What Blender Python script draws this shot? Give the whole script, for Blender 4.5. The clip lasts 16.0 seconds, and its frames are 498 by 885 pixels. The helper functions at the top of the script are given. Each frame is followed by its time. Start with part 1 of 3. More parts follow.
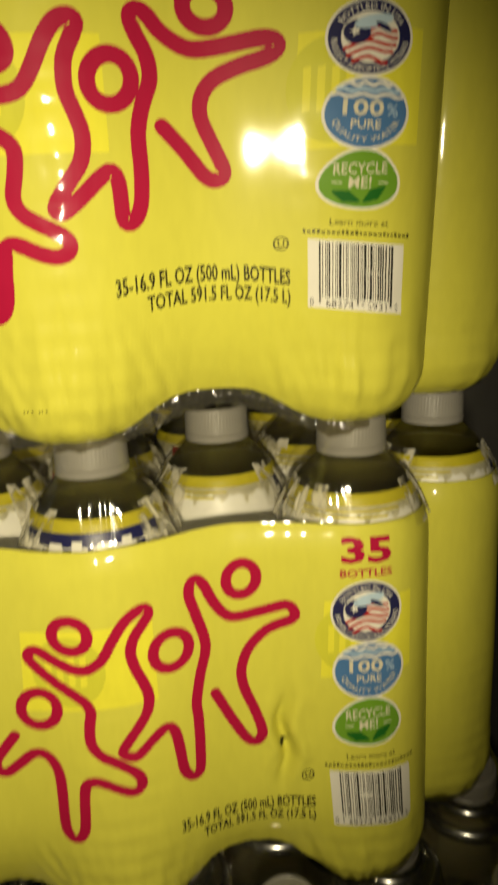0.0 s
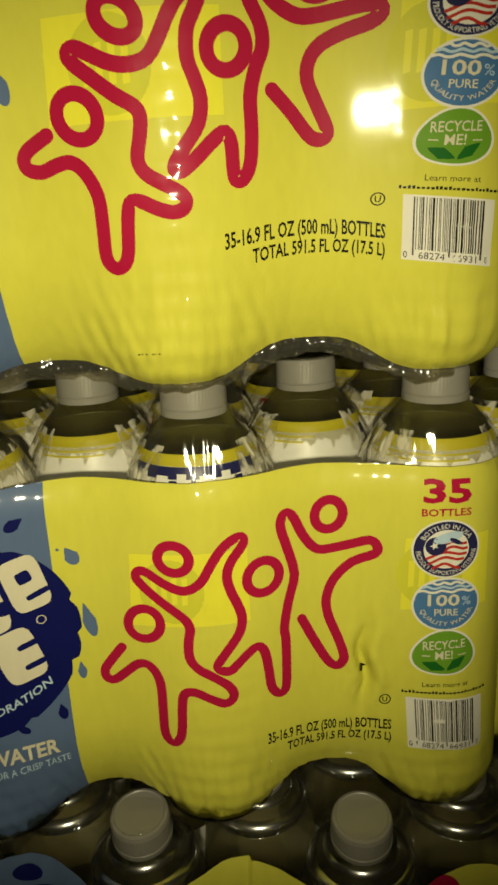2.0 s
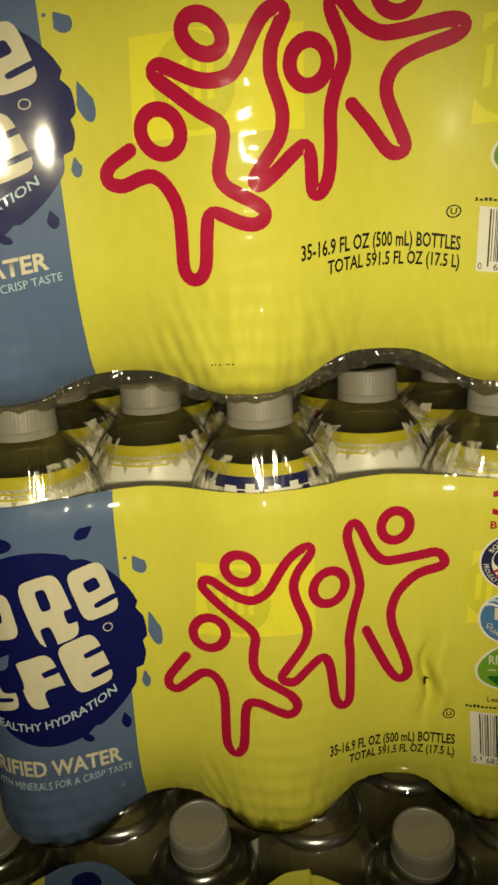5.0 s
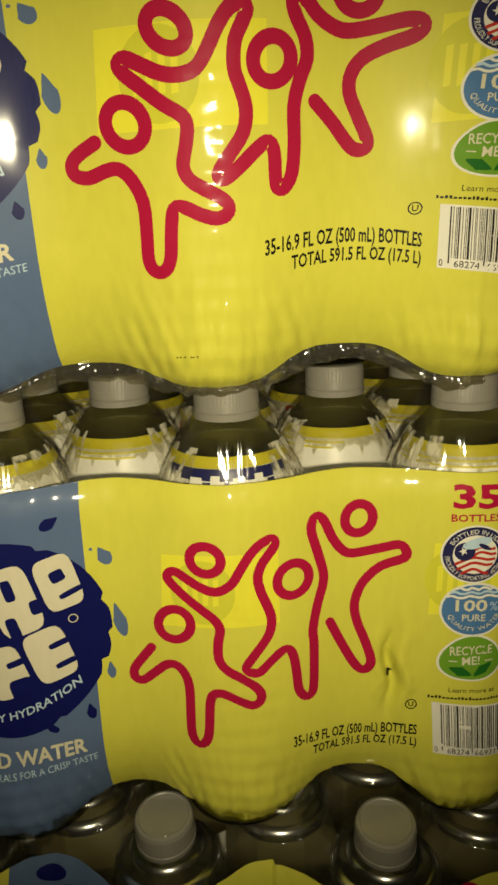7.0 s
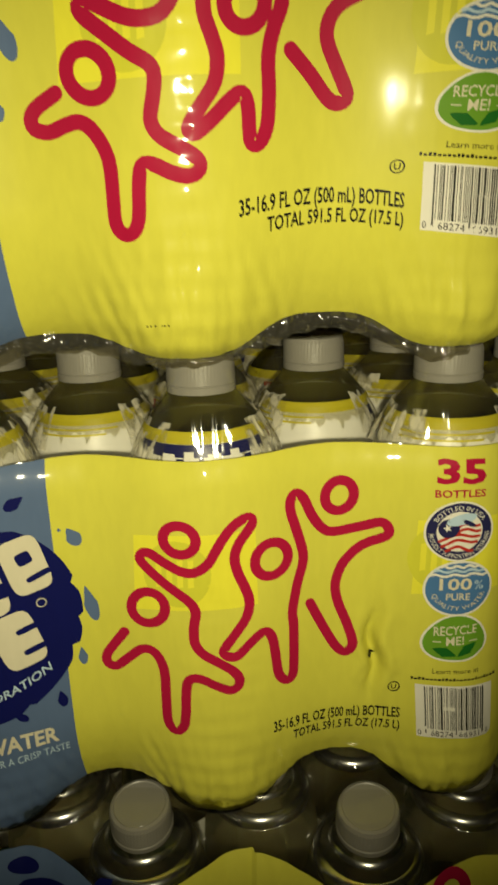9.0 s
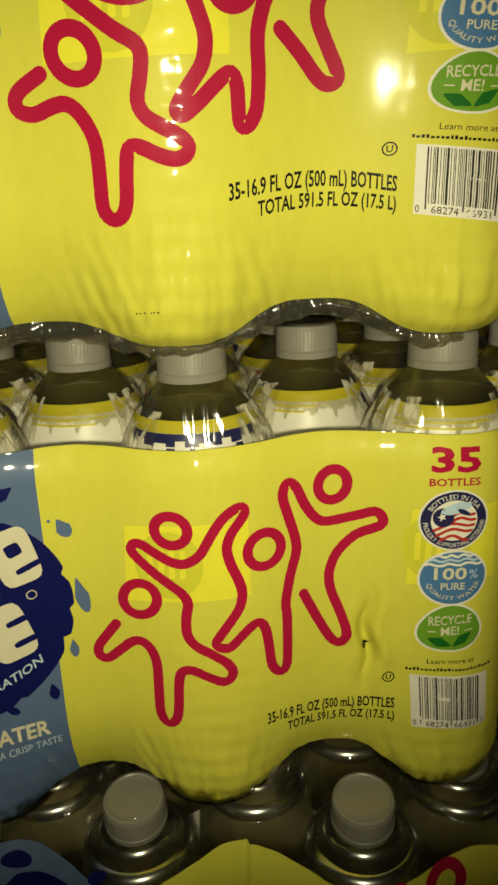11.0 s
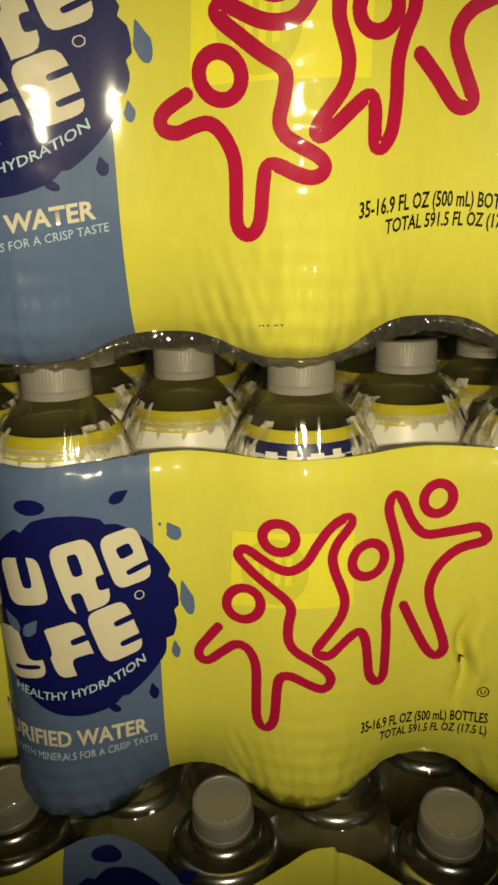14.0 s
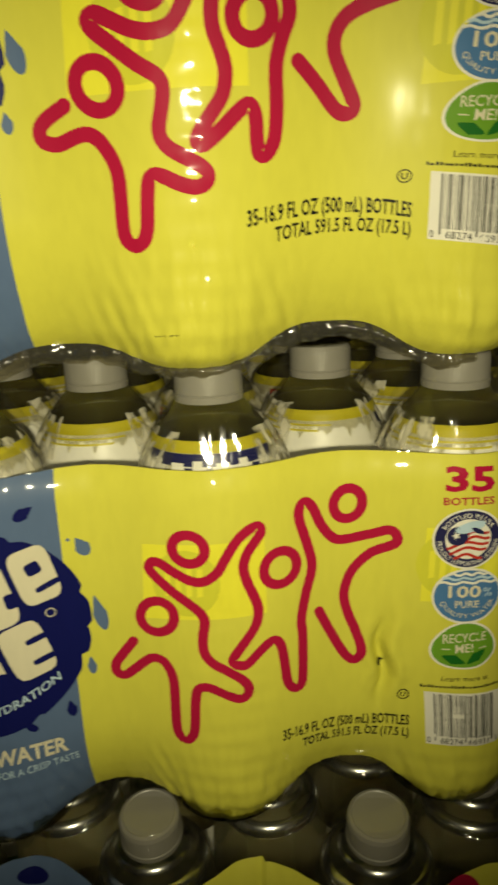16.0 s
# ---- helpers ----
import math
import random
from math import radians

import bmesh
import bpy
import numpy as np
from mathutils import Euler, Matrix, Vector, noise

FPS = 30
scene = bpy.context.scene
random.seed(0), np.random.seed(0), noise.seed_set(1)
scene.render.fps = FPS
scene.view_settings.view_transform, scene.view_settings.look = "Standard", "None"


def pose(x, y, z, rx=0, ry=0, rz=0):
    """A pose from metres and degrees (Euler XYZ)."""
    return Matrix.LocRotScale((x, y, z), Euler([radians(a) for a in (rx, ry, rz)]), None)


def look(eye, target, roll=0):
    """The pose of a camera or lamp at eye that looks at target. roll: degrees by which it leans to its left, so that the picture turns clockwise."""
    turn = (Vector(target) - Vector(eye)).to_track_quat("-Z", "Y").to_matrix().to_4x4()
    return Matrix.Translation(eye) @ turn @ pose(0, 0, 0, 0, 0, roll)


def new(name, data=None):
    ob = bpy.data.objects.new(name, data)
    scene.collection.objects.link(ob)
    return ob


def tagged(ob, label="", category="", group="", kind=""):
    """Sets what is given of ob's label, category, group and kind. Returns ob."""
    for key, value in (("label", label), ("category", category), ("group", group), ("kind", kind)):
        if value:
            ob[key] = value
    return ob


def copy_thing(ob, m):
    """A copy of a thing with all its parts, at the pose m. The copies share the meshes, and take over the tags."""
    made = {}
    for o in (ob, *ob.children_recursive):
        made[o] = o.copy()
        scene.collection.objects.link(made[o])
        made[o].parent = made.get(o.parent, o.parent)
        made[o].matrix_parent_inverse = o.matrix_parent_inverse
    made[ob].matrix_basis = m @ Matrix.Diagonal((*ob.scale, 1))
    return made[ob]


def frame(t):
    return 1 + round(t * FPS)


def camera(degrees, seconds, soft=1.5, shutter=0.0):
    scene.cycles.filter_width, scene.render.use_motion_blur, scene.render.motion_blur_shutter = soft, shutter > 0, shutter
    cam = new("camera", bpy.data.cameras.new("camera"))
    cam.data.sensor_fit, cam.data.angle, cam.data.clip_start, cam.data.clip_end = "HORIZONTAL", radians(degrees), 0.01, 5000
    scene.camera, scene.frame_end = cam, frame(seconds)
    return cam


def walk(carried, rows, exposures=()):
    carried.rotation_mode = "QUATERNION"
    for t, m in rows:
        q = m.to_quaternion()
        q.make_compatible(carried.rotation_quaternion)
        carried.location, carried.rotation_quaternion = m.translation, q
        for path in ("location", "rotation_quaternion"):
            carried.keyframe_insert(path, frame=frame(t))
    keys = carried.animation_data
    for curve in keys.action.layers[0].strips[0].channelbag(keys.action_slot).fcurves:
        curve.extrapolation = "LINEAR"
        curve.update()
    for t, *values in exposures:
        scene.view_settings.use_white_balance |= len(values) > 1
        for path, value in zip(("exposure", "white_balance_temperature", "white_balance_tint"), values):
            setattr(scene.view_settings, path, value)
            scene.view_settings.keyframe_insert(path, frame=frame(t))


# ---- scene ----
cam = camera(38.30, 16.0, soft=2.8, shutter=0.7)
PATH = [
    (0, (0.01021, -0.00483, 0.49376), (0.14861, 0.95431, 0.24700), -2.70),
    (0.5, (0.01171, -0.01936, 0.47871), (0.12356, 0.93450, 0.20005), -2.63),
    (1, (-0.00101, -0.02780, 0.48304), (0.08437, 0.92688, 0.19793), -2.70),
    (1.5, (-0.00805, -0.02554, 0.48163), (0.05353, 0.93055, 0.19509), -2.86),
    (2, (-0.00338, -0.02892, 0.48932), (0.03985, 0.92971, 0.20799), -2.88),
    (2.5, (-0.01177, -0.03486, 0.48968), (0.00909, 0.92768, 0.21932), -3.12),
    (3, (-0.02022, -0.03428, 0.48876), (-0.01631, 0.92977, 0.22306), -2.91),
    (3.2, (-0.02513, -0.04018, 0.49036), (-0.01811, 0.92479, 0.22811), -2.65),
    (5.3, (-0.02129, -0.02968, 0.48894), (-0.00671, 0.93567, 0.22840), -2.94),
    (5.5, (-0.01907, -0.03394, 0.49180), (-0.00005, 0.93084, 0.22941), -2.71),
    (6, (-0.01512, -0.03579, 0.48873), (0.01013, 0.93028, 0.23170), -2.38),
    (6.5, (-0.01482, -0.03388, 0.48473), (0.02303, 0.93106, 0.22503), -2.10),
    (7, (-0.01570, -0.03398, 0.48662), (0.02200, 0.93038, 0.22474), -2.13),
    (7.5, (-0.02924, -0.02873, 0.48217), (0.00833, 0.93521, 0.21873), -2.08),
    (8, (-0.02968, -0.02459, 0.48471), (0.00495, 0.93587, 0.20844), -1.46),
    (8.5, (-0.01820, -0.02355, 0.48235), (0.03644, 0.93570, 0.20512), -1.51),
    (9, (-0.01300, -0.02210, 0.47847), (0.04944, 0.93527, 0.19645), -2.11),
    (9.2, (-0.00979, -0.02069, 0.47604), (0.04915, 0.93524, 0.18843), -2.31),
    (11.3, (-0.01131, -0.01892, 0.47579), (0.05677, 0.93507, 0.18377), -2.32),
    (11.5, (-0.00798, -0.01927, 0.47480), (0.05892, 0.93601, 0.18678), -2.44),
    (12, (-0.01745, -0.01716, 0.46940), (0.07642, 0.93439, 0.17657), -1.80),
    (12.5, (-0.02775, -0.02695, 0.47673), (0.03957, 0.92887, 0.19061), -1.71),
    (13, (-0.03615, -0.02698, 0.47701), (0.00672, 0.93374, 0.20280), -1.42),
    (13.5, (-0.03992, -0.02453, 0.47924), (-0.00595, 0.93616, 0.20369), -1.17),
    (14, (-0.04353, -0.02354, 0.47823), (-0.01943, 0.93733, 0.20227), -1.12),
    (14.5, (-0.04405, -0.02496, 0.48083), (-0.01966, 0.93609, 0.20552), -0.99),
    (15, (-0.02417, -0.02568, 0.48656), (0.01751, 0.93511, 0.21242), -1.50),
    (15.5, (-0.00046, -0.01923, 0.47561), (0.06301, 0.94141, 0.20515), -2.43),
    (16, (-0.01575, -0.02166, 0.48074), (0.04524, 0.93721, 0.20353), -2.48),
]
EXPOSURES = [(0, 0.15, 6500, 12), (0.5, -0.04, 6500, 8), (1.0, -0.02, 6450, 4), (1.5, -0.03, 6450, 4), (3, -0.10, 6500, 6), (6, -0.03, 6500, 9), (8, 0.02, 6500, 9), (9, 0.03, 6450, 4), (12, 0.07, 6450, 2),
             (12.5, 0.04, 6450, 4), (13.5, 0.05, 6500, 12), (14.5, 0.04, 6500, 12), (15.5, 0.05, 6450, 5), (16, 0.02, 6450, 3)]
walk(cam, [(t, look(eye, target, roll)) for t, eye, target, roll in PATH], exposures=EXPOSURES)

# ---- light ----
scene.cycles.transparent_max_bounces = 24           # many layers of clear plastic
world = bpy.data.worlds.new("world")
scene.world = world
world.use_nodes = True
world.node_tree.nodes["Background"].inputs[0].default_value = (0.9, 0.8, 0.6, 1)
world.node_tree.nodes["Background"].inputs[1].default_value = 0.012

# the small bright light that is held beside the lens
flash = bpy.data.lights.new("flash", "SPOT")
flash.spot_size, flash.spot_blend = radians(78), 1.0
flash.energy, flash.color, flash.shadow_soft_size = 6.3, (1.0, 0.885, 0.58), 0.008
new("flash_lamp", flash).matrix_world = look((-0.012, -0.100, 0.480), (-0.022, 0.250, 0.417))


# ---- materials ----
def material(name, colour, rough=0.4, metal=0.0, coat=0.0, spec=0.5, mottle=0.08, scale=40.0, bump=0.0, bump_scale=200.0, stretch=(1, 1, 1), sheer=0.0, glow_through=0.0):
    """A surface whose colour and gloss vary at two scales, with fine relief; sheer: the share of light that passes straight through; glow_through: the share that a thin sheet scatters to its other side."""
    m = bpy.data.materials.new(name)
    m.use_nodes = True
    n, l = m.node_tree.nodes, m.node_tree.links
    b = n["Principled BSDF"]
    b.inputs["Roughness"].default_value, b.inputs["Metallic"].default_value = rough, metal
    b.inputs["Coat Weight"].default_value, b.inputs["Coat Roughness"].default_value = coat, 0.08
    b.inputs["Specular IOR Level"].default_value = spec
    at = n.new("ShaderNodeTexCoord")
    size = n.new("ShaderNodeMapping")
    size.inputs["Scale"].default_value = stretch
    l.new(at.outputs["Object"], size.inputs["Vector"])
    big, small = n.new("ShaderNodeTexNoise"), n.new("ShaderNodeTexNoise")
    for tex, s in ((big, scale), (small, scale * 9)):
        tex.inputs["Scale"].default_value, tex.inputs["Detail"].default_value = s, 4
        l.new(size.outputs[0], tex.inputs["Vector"])
    add = n.new("ShaderNodeMath")
    l.new(big.outputs[0], add.inputs[0]), l.new(small.outputs[0], add.inputs[1])
    shade = n.new("ShaderNodeMapRange")
    shade.inputs[1].default_value, shade.inputs[2].default_value = 0.6, 1.4
    shade.inputs[3].default_value, shade.inputs[4].default_value = 1 - mottle, 1 + mottle
    l.new(add.outputs[0], shade.inputs[0])
    mul = n.new("ShaderNodeVectorMath")
    mul.operation = "SCALE"
    mul.inputs[0].default_value = colour
    l.new(shade.outputs[0], mul.inputs["Scale"])
    l.new(mul.outputs[0], b.inputs["Base Color"])
    if bump:
        tex, bp = n.new("ShaderNodeTexNoise"), n.new("ShaderNodeBump")
        tex.inputs["Scale"].default_value, tex.inputs["Detail"].default_value = bump_scale, 5
        bp.inputs["Strength"].default_value, bp.inputs["Distance"].default_value = 1.0, bump
        l.new(size.outputs[0], tex.inputs["Vector"])
        l.new(tex.outputs[0], bp.inputs["Height"]), l.new(bp.outputs[0], b.inputs["Normal"])
    if glow_through:
        thin, both = n.new("ShaderNodeBsdfTranslucent"), n.new("ShaderNodeMixShader")
        both.inputs[0].default_value = glow_through
        l.new(mul.outputs[0], thin.inputs["Color"])
        l.new(b.outputs[0], both.inputs[1]), l.new(thin.outputs[0], both.inputs[2])
        l.new(both.outputs[0], n["Material Output"].inputs[0])
    if sheer:
        clear, mix = n.new("ShaderNodeBsdfTransparent"), n.new("ShaderNodeMixShader")
        mix.inputs[0].default_value = sheer
        l.new(b.outputs[0], mix.inputs[1]), l.new(clear.outputs[0], mix.inputs[2])
        l.new(mix.outputs[0], n["Material Output"].inputs[0])
    return m


def clear_plastic(name, tint, through_share, ior, rough, bump=0.0, bump_scale=90.0):
    """Clear plastic: refracts, lets a share of the light straight through, and shines by its Fresnel gloss."""
    m = bpy.data.materials.new(name)
    m.use_nodes = True
    n, l = m.node_tree.nodes, m.node_tree.links
    n.remove(n["Principled BSDF"])
    glass, clear, mix = n.new("ShaderNodeBsdfGlass"), n.new("ShaderNodeBsdfTransparent"), n.new("ShaderNodeMixShader")
    glass.inputs["Color"].default_value, clear.inputs["Color"].default_value = (*tint, 1), (0.99, 0.985, 0.95, 1)
    glass.inputs["Roughness"].default_value, glass.inputs["IOR"].default_value = rough, ior
    mix.inputs[0].default_value = through_share
    if bump:
        at, tex, bp = n.new("ShaderNodeTexCoord"), n.new("ShaderNodeTexNoise"), n.new("ShaderNodeBump")
        tex.inputs["Scale"].default_value = bump_scale
        bp.inputs["Distance"].default_value = bump
        l.new(at.outputs["Object"], tex.inputs["Vector"]), l.new(tex.outputs[0], bp.inputs["Height"])
        l.new(bp.outputs[0], glass.inputs["Normal"])
    l.new(glass.outputs[0], mix.inputs[1]), l.new(clear.outputs[0], mix.inputs[2])
    l.new(mix.outputs[0], n["Material Output"].inputs[0])
    return m


def clear_sheet(name, bump, bump_scale, base=0.07, rough=0.07, edge=0.7, haze=0.0, tint=(0.97, 0.965, 0.94), lit_streaks=0.0):
    """Thin clear wrap: straight through, with a Fresnel gloss; haze: the share of light that its milky plastic
    scatters; the last argument: the same in white streaks up the sheet, painted for label light bent in the folds.
    """
    m = bpy.data.materials.new(name)
    m.use_nodes = True
    n, l = m.node_tree.nodes, m.node_tree.links
    n.remove(n["Principled BSDF"])
    clear, gloss, mix, fres = (n.new(k) for k in ("ShaderNodeBsdfTransparent", "ShaderNodeBsdfGlossy", "ShaderNodeMixShader", "ShaderNodeLayerWeight"))
    clear.inputs["Color"].default_value = (*tint, 1)
    gloss.inputs["Roughness"].default_value, fres.inputs["Blend"].default_value = rough, 0.5
    at, tex, bp = n.new("ShaderNodeTexCoord"), n.new("ShaderNodeTexNoise"), n.new("ShaderNodeBump")
    tex.inputs["Scale"].default_value, bp.inputs["Distance"].default_value = bump_scale, bump
    size = n.new("ShaderNodeMapping")
    size.inputs["Scale"].default_value = (1.0, 0.12, 0.12)
    l.new(at.outputs["Object"], size.inputs["Vector"]), l.new(size.outputs[0], tex.inputs["Vector"]), l.new(tex.outputs[0], bp.inputs["Height"])
    l.new(bp.outputs[0], gloss.inputs["Normal"])
    power, ramp = n.new("ShaderNodeMath"), n.new("ShaderNodeMapRange")
    power.operation, power.inputs[1].default_value = "POWER", 4.0
    ramp.inputs[3].default_value, ramp.inputs[4].default_value = base, edge
    l.new(fres.outputs["Facing"], power.inputs[0]), l.new(power.outputs[0], ramp.inputs[0]), l.new(ramp.outputs[0], mix.inputs[0]), l.new(gloss.outputs[0], mix.inputs[2])
    milk, sheer = n.new("ShaderNodeBsdfDiffuse"), n.new("ShaderNodeMixShader")
    milk.inputs["Color"].default_value, sheer.inputs[0].default_value = (0.80, 0.76, 0.62, 1), haze
    if lit_streaks:
        streaks, where, share = n.new("ShaderNodeTexNoise"), n.new("ShaderNodeMapping"), n.new("ShaderNodeMapRange")
        where.inputs["Scale"].default_value, streaks.inputs["Scale"].default_value = (1, 1, 0.35), 170
        share.inputs[1].default_value, share.inputs[2].default_value = 0.46, 0.60
        share.inputs[3].default_value, share.inputs[4].default_value = haze, lit_streaks
        l.new(at.outputs["Object"], where.inputs["Vector"]), l.new(where.outputs[0], streaks.inputs["Vector"])
        l.new(streaks.outputs[0], share.inputs[0]), l.new(share.outputs[0], sheer.inputs[0])
    l.new(clear.outputs[0], sheer.inputs[1]), l.new(milk.outputs[0], sheer.inputs[2]), l.new(sheer.outputs[0], mix.inputs[1])
    l.new(mix.outputs[0], n["Material Output"].inputs[0])
    return m


FILM = dict(rough=0.42, coat=0.32, spec=0.08, mottle=0.05, scale=22, bump=0.00025, bump_scale=55, stretch=(1.5, 1.5, 0.5))
YELLOW = material("yellow_film", (0.65, 0.615, 0.074), sheer=0.07, **FILM)
BLUE = material("blue_film", (0.10, 0.15, 0.27), sheer=0.04, **FILM)
NAVY = material("navy_print", (0.006, 0.008, 0.085), **FILM)
CRIMSON = material("crimson_print", (0.38, 0.008, 0.045), **FILM)
CREAM = material("cream_print", (0.64, 0.59, 0.43), **FILM)
PALE = material("pale_blue_print", (0.45, 0.58, 0.68), **FILM)
BLACK = material("black_print", (0.012, 0.011, 0.010), **FILM)
WHITE = material("white_print", (0.74, 0.71, 0.62), **FILM)
GREEN = material("green_print", (0.14, 0.30, 0.025), **FILM)
DEEP_GREEN = material("deep_green_print", (0.015, 0.12, 0.015), **FILM)
SEAL_BLUE = material("seal_blue_print", (0.07, 0.17, 0.36), **FILM)
SEAL_NAVY = material("seal_navy_print", (0.02, 0.02, 0.075), **FILM)
RED = material("red_print", (0.45, 0.03, 0.02), **FILM)
# lighter and greener yellow painted on for labels that show through the film
SHOWN = material("show_through_pale", (0.74, 0.69, 0.05), **FILM)
SHOWN_GREEN = material("show_through_green", (0.59, 0.57, 0.045), **FILM)
CAP = material("cap_plastic", (0.29, 0.275, 0.245), rough=0.36, mottle=0.06, scale=150, bump=0.0001, bump_scale=900)
BOTTLE = clear_plastic("water_bottle_plastic", (0.76, 0.74, 0.57), 0.40, 1.33, 0.012, 0.0006, 45)
LABEL_WHITE = material("label_white", (0.88, 0.86, 0.78), rough=0.4, mottle=0.06, glow_through=0.10)
LABEL_YELLOW = material("label_yellow", (0.70, 0.62, 0.035), rough=0.4, mottle=0.06, glow_through=0.35)
LABEL_NAVY = material("label_navy", (0.006, 0.008, 0.085), rough=0.4)
# dark olive that holds the shade inside a label
LABEL_SHADE = material("label_inside_shade", (0.13, 0.12, 0.03), rough=0.5, mottle=0.25, scale=60)
LABEL_GREEN = material("label_green", (0.16, 0.30, 0.10), rough=0.4)
RING = clear_sheet("ring_plastic", 0.0001, 90, 0.85, 0.24, 0.9)
WRAP = clear_sheet("clear_wrap", 0.00022, 60, base=0.05, rough=0.055, edge=0.16, haze=0.010)
# its white streaks are painted in for light from the labels behind
SLEEVE = clear_sheet("pleated_wrap", 0.0003, 120, base=0.08, rough=0.10, edge=0.28, haze=0.015, lit_streaks=0.78)
# clear film tinted dark for the dark surroundings it mirrors at a slant
SKIRT = clear_sheet("darkened_wrap", 0.0004, 90, base=0.12, rough=0.12, edge=0.3, haze=0.05, tint=(0.52, 0.49, 0.36))
CONCRETE = material("concrete_floor", (0.22, 0.21, 0.19), rough=0.7, mottle=0.2, scale=3, bump=0.001, bump_scale=40)
WALL = material("bounce_wall", (0.52, 0.50, 0.46), rough=0.8, mottle=0.1, scale=2)

# ---- room ----


def box(x0, y0, z0, x1, y1, z1):
    bm = bmesh.new()
    v = [bm.verts.new(p) for p in ((x0, y0, z0), (x1, y0, z0), (x1, y1, z0), (x0, y1, z0), (x0, y0, z1), (x1, y0, z1), (x1, y1, z1), (x0, y1, z1))]
    for f in ((3, 2, 1, 0), (4, 5, 6, 7), (0, 1, 5, 4), (1, 2, 6, 5), (2, 3, 7, 6), (3, 0, 4, 7)):
        bm.faces.new([v[i] for i in f])
    return bm


def part(name, bm, mat, parent=None, label="", smooth=False):
    """Links a bmesh as one mesh object under a thing or a part."""
    me = bpy.data.meshes.new(name)
    bm.to_mesh(me), bm.free()
    me.materials.append(mat)
    if smooth:
        me.polygons.foreach_set("use_smooth", [True] * len(me.polygons))
    ob = new(name, me)
    if parent:
        ob.parent = parent
    return tagged(ob, label)


tagged(part("floor", box(-1.4, -1.3, -0.1, 1.4, 1.4, 0.007), CONCRETE), "bare grey concrete floor of the store", "floor", kind="structure")
# walls and ceiling are added, pale so that they return some lamp light
for side, b in (("north", (-1.4, 1.4, 0, 1.4, 1.5, 2.4)), ("south", (-1.4, -1.4, 0, 1.4, -1.3, 2.4)), ("east", (1.4, -1.3, 0, 1.5, 1.4, 2.4)), ("west", (-1.5, -1.3, 0, -1.4, 1.4, 2.4))):
    tagged(part("wall_" + side, box(*b), WALL), "plain wall added round the stack, pale to bounce light", "wall", kind="structure")
tagged(part("ceiling", box(-1.4, -1.3, 2.4, 1.4, 1.4, 2.5), WALL), "plain ceiling added over the stack, pale to bounce light", "ceiling", kind="structure")

# ---- the wrapped cases ----
MM = 0.001
PITCH = 106.6       # from one front bottle to the next
HIGH = 215.0        # a case's height, to the tops of its caps
ROW = 40.0          # from one row of bottles to the next
RADIUS = 32.5


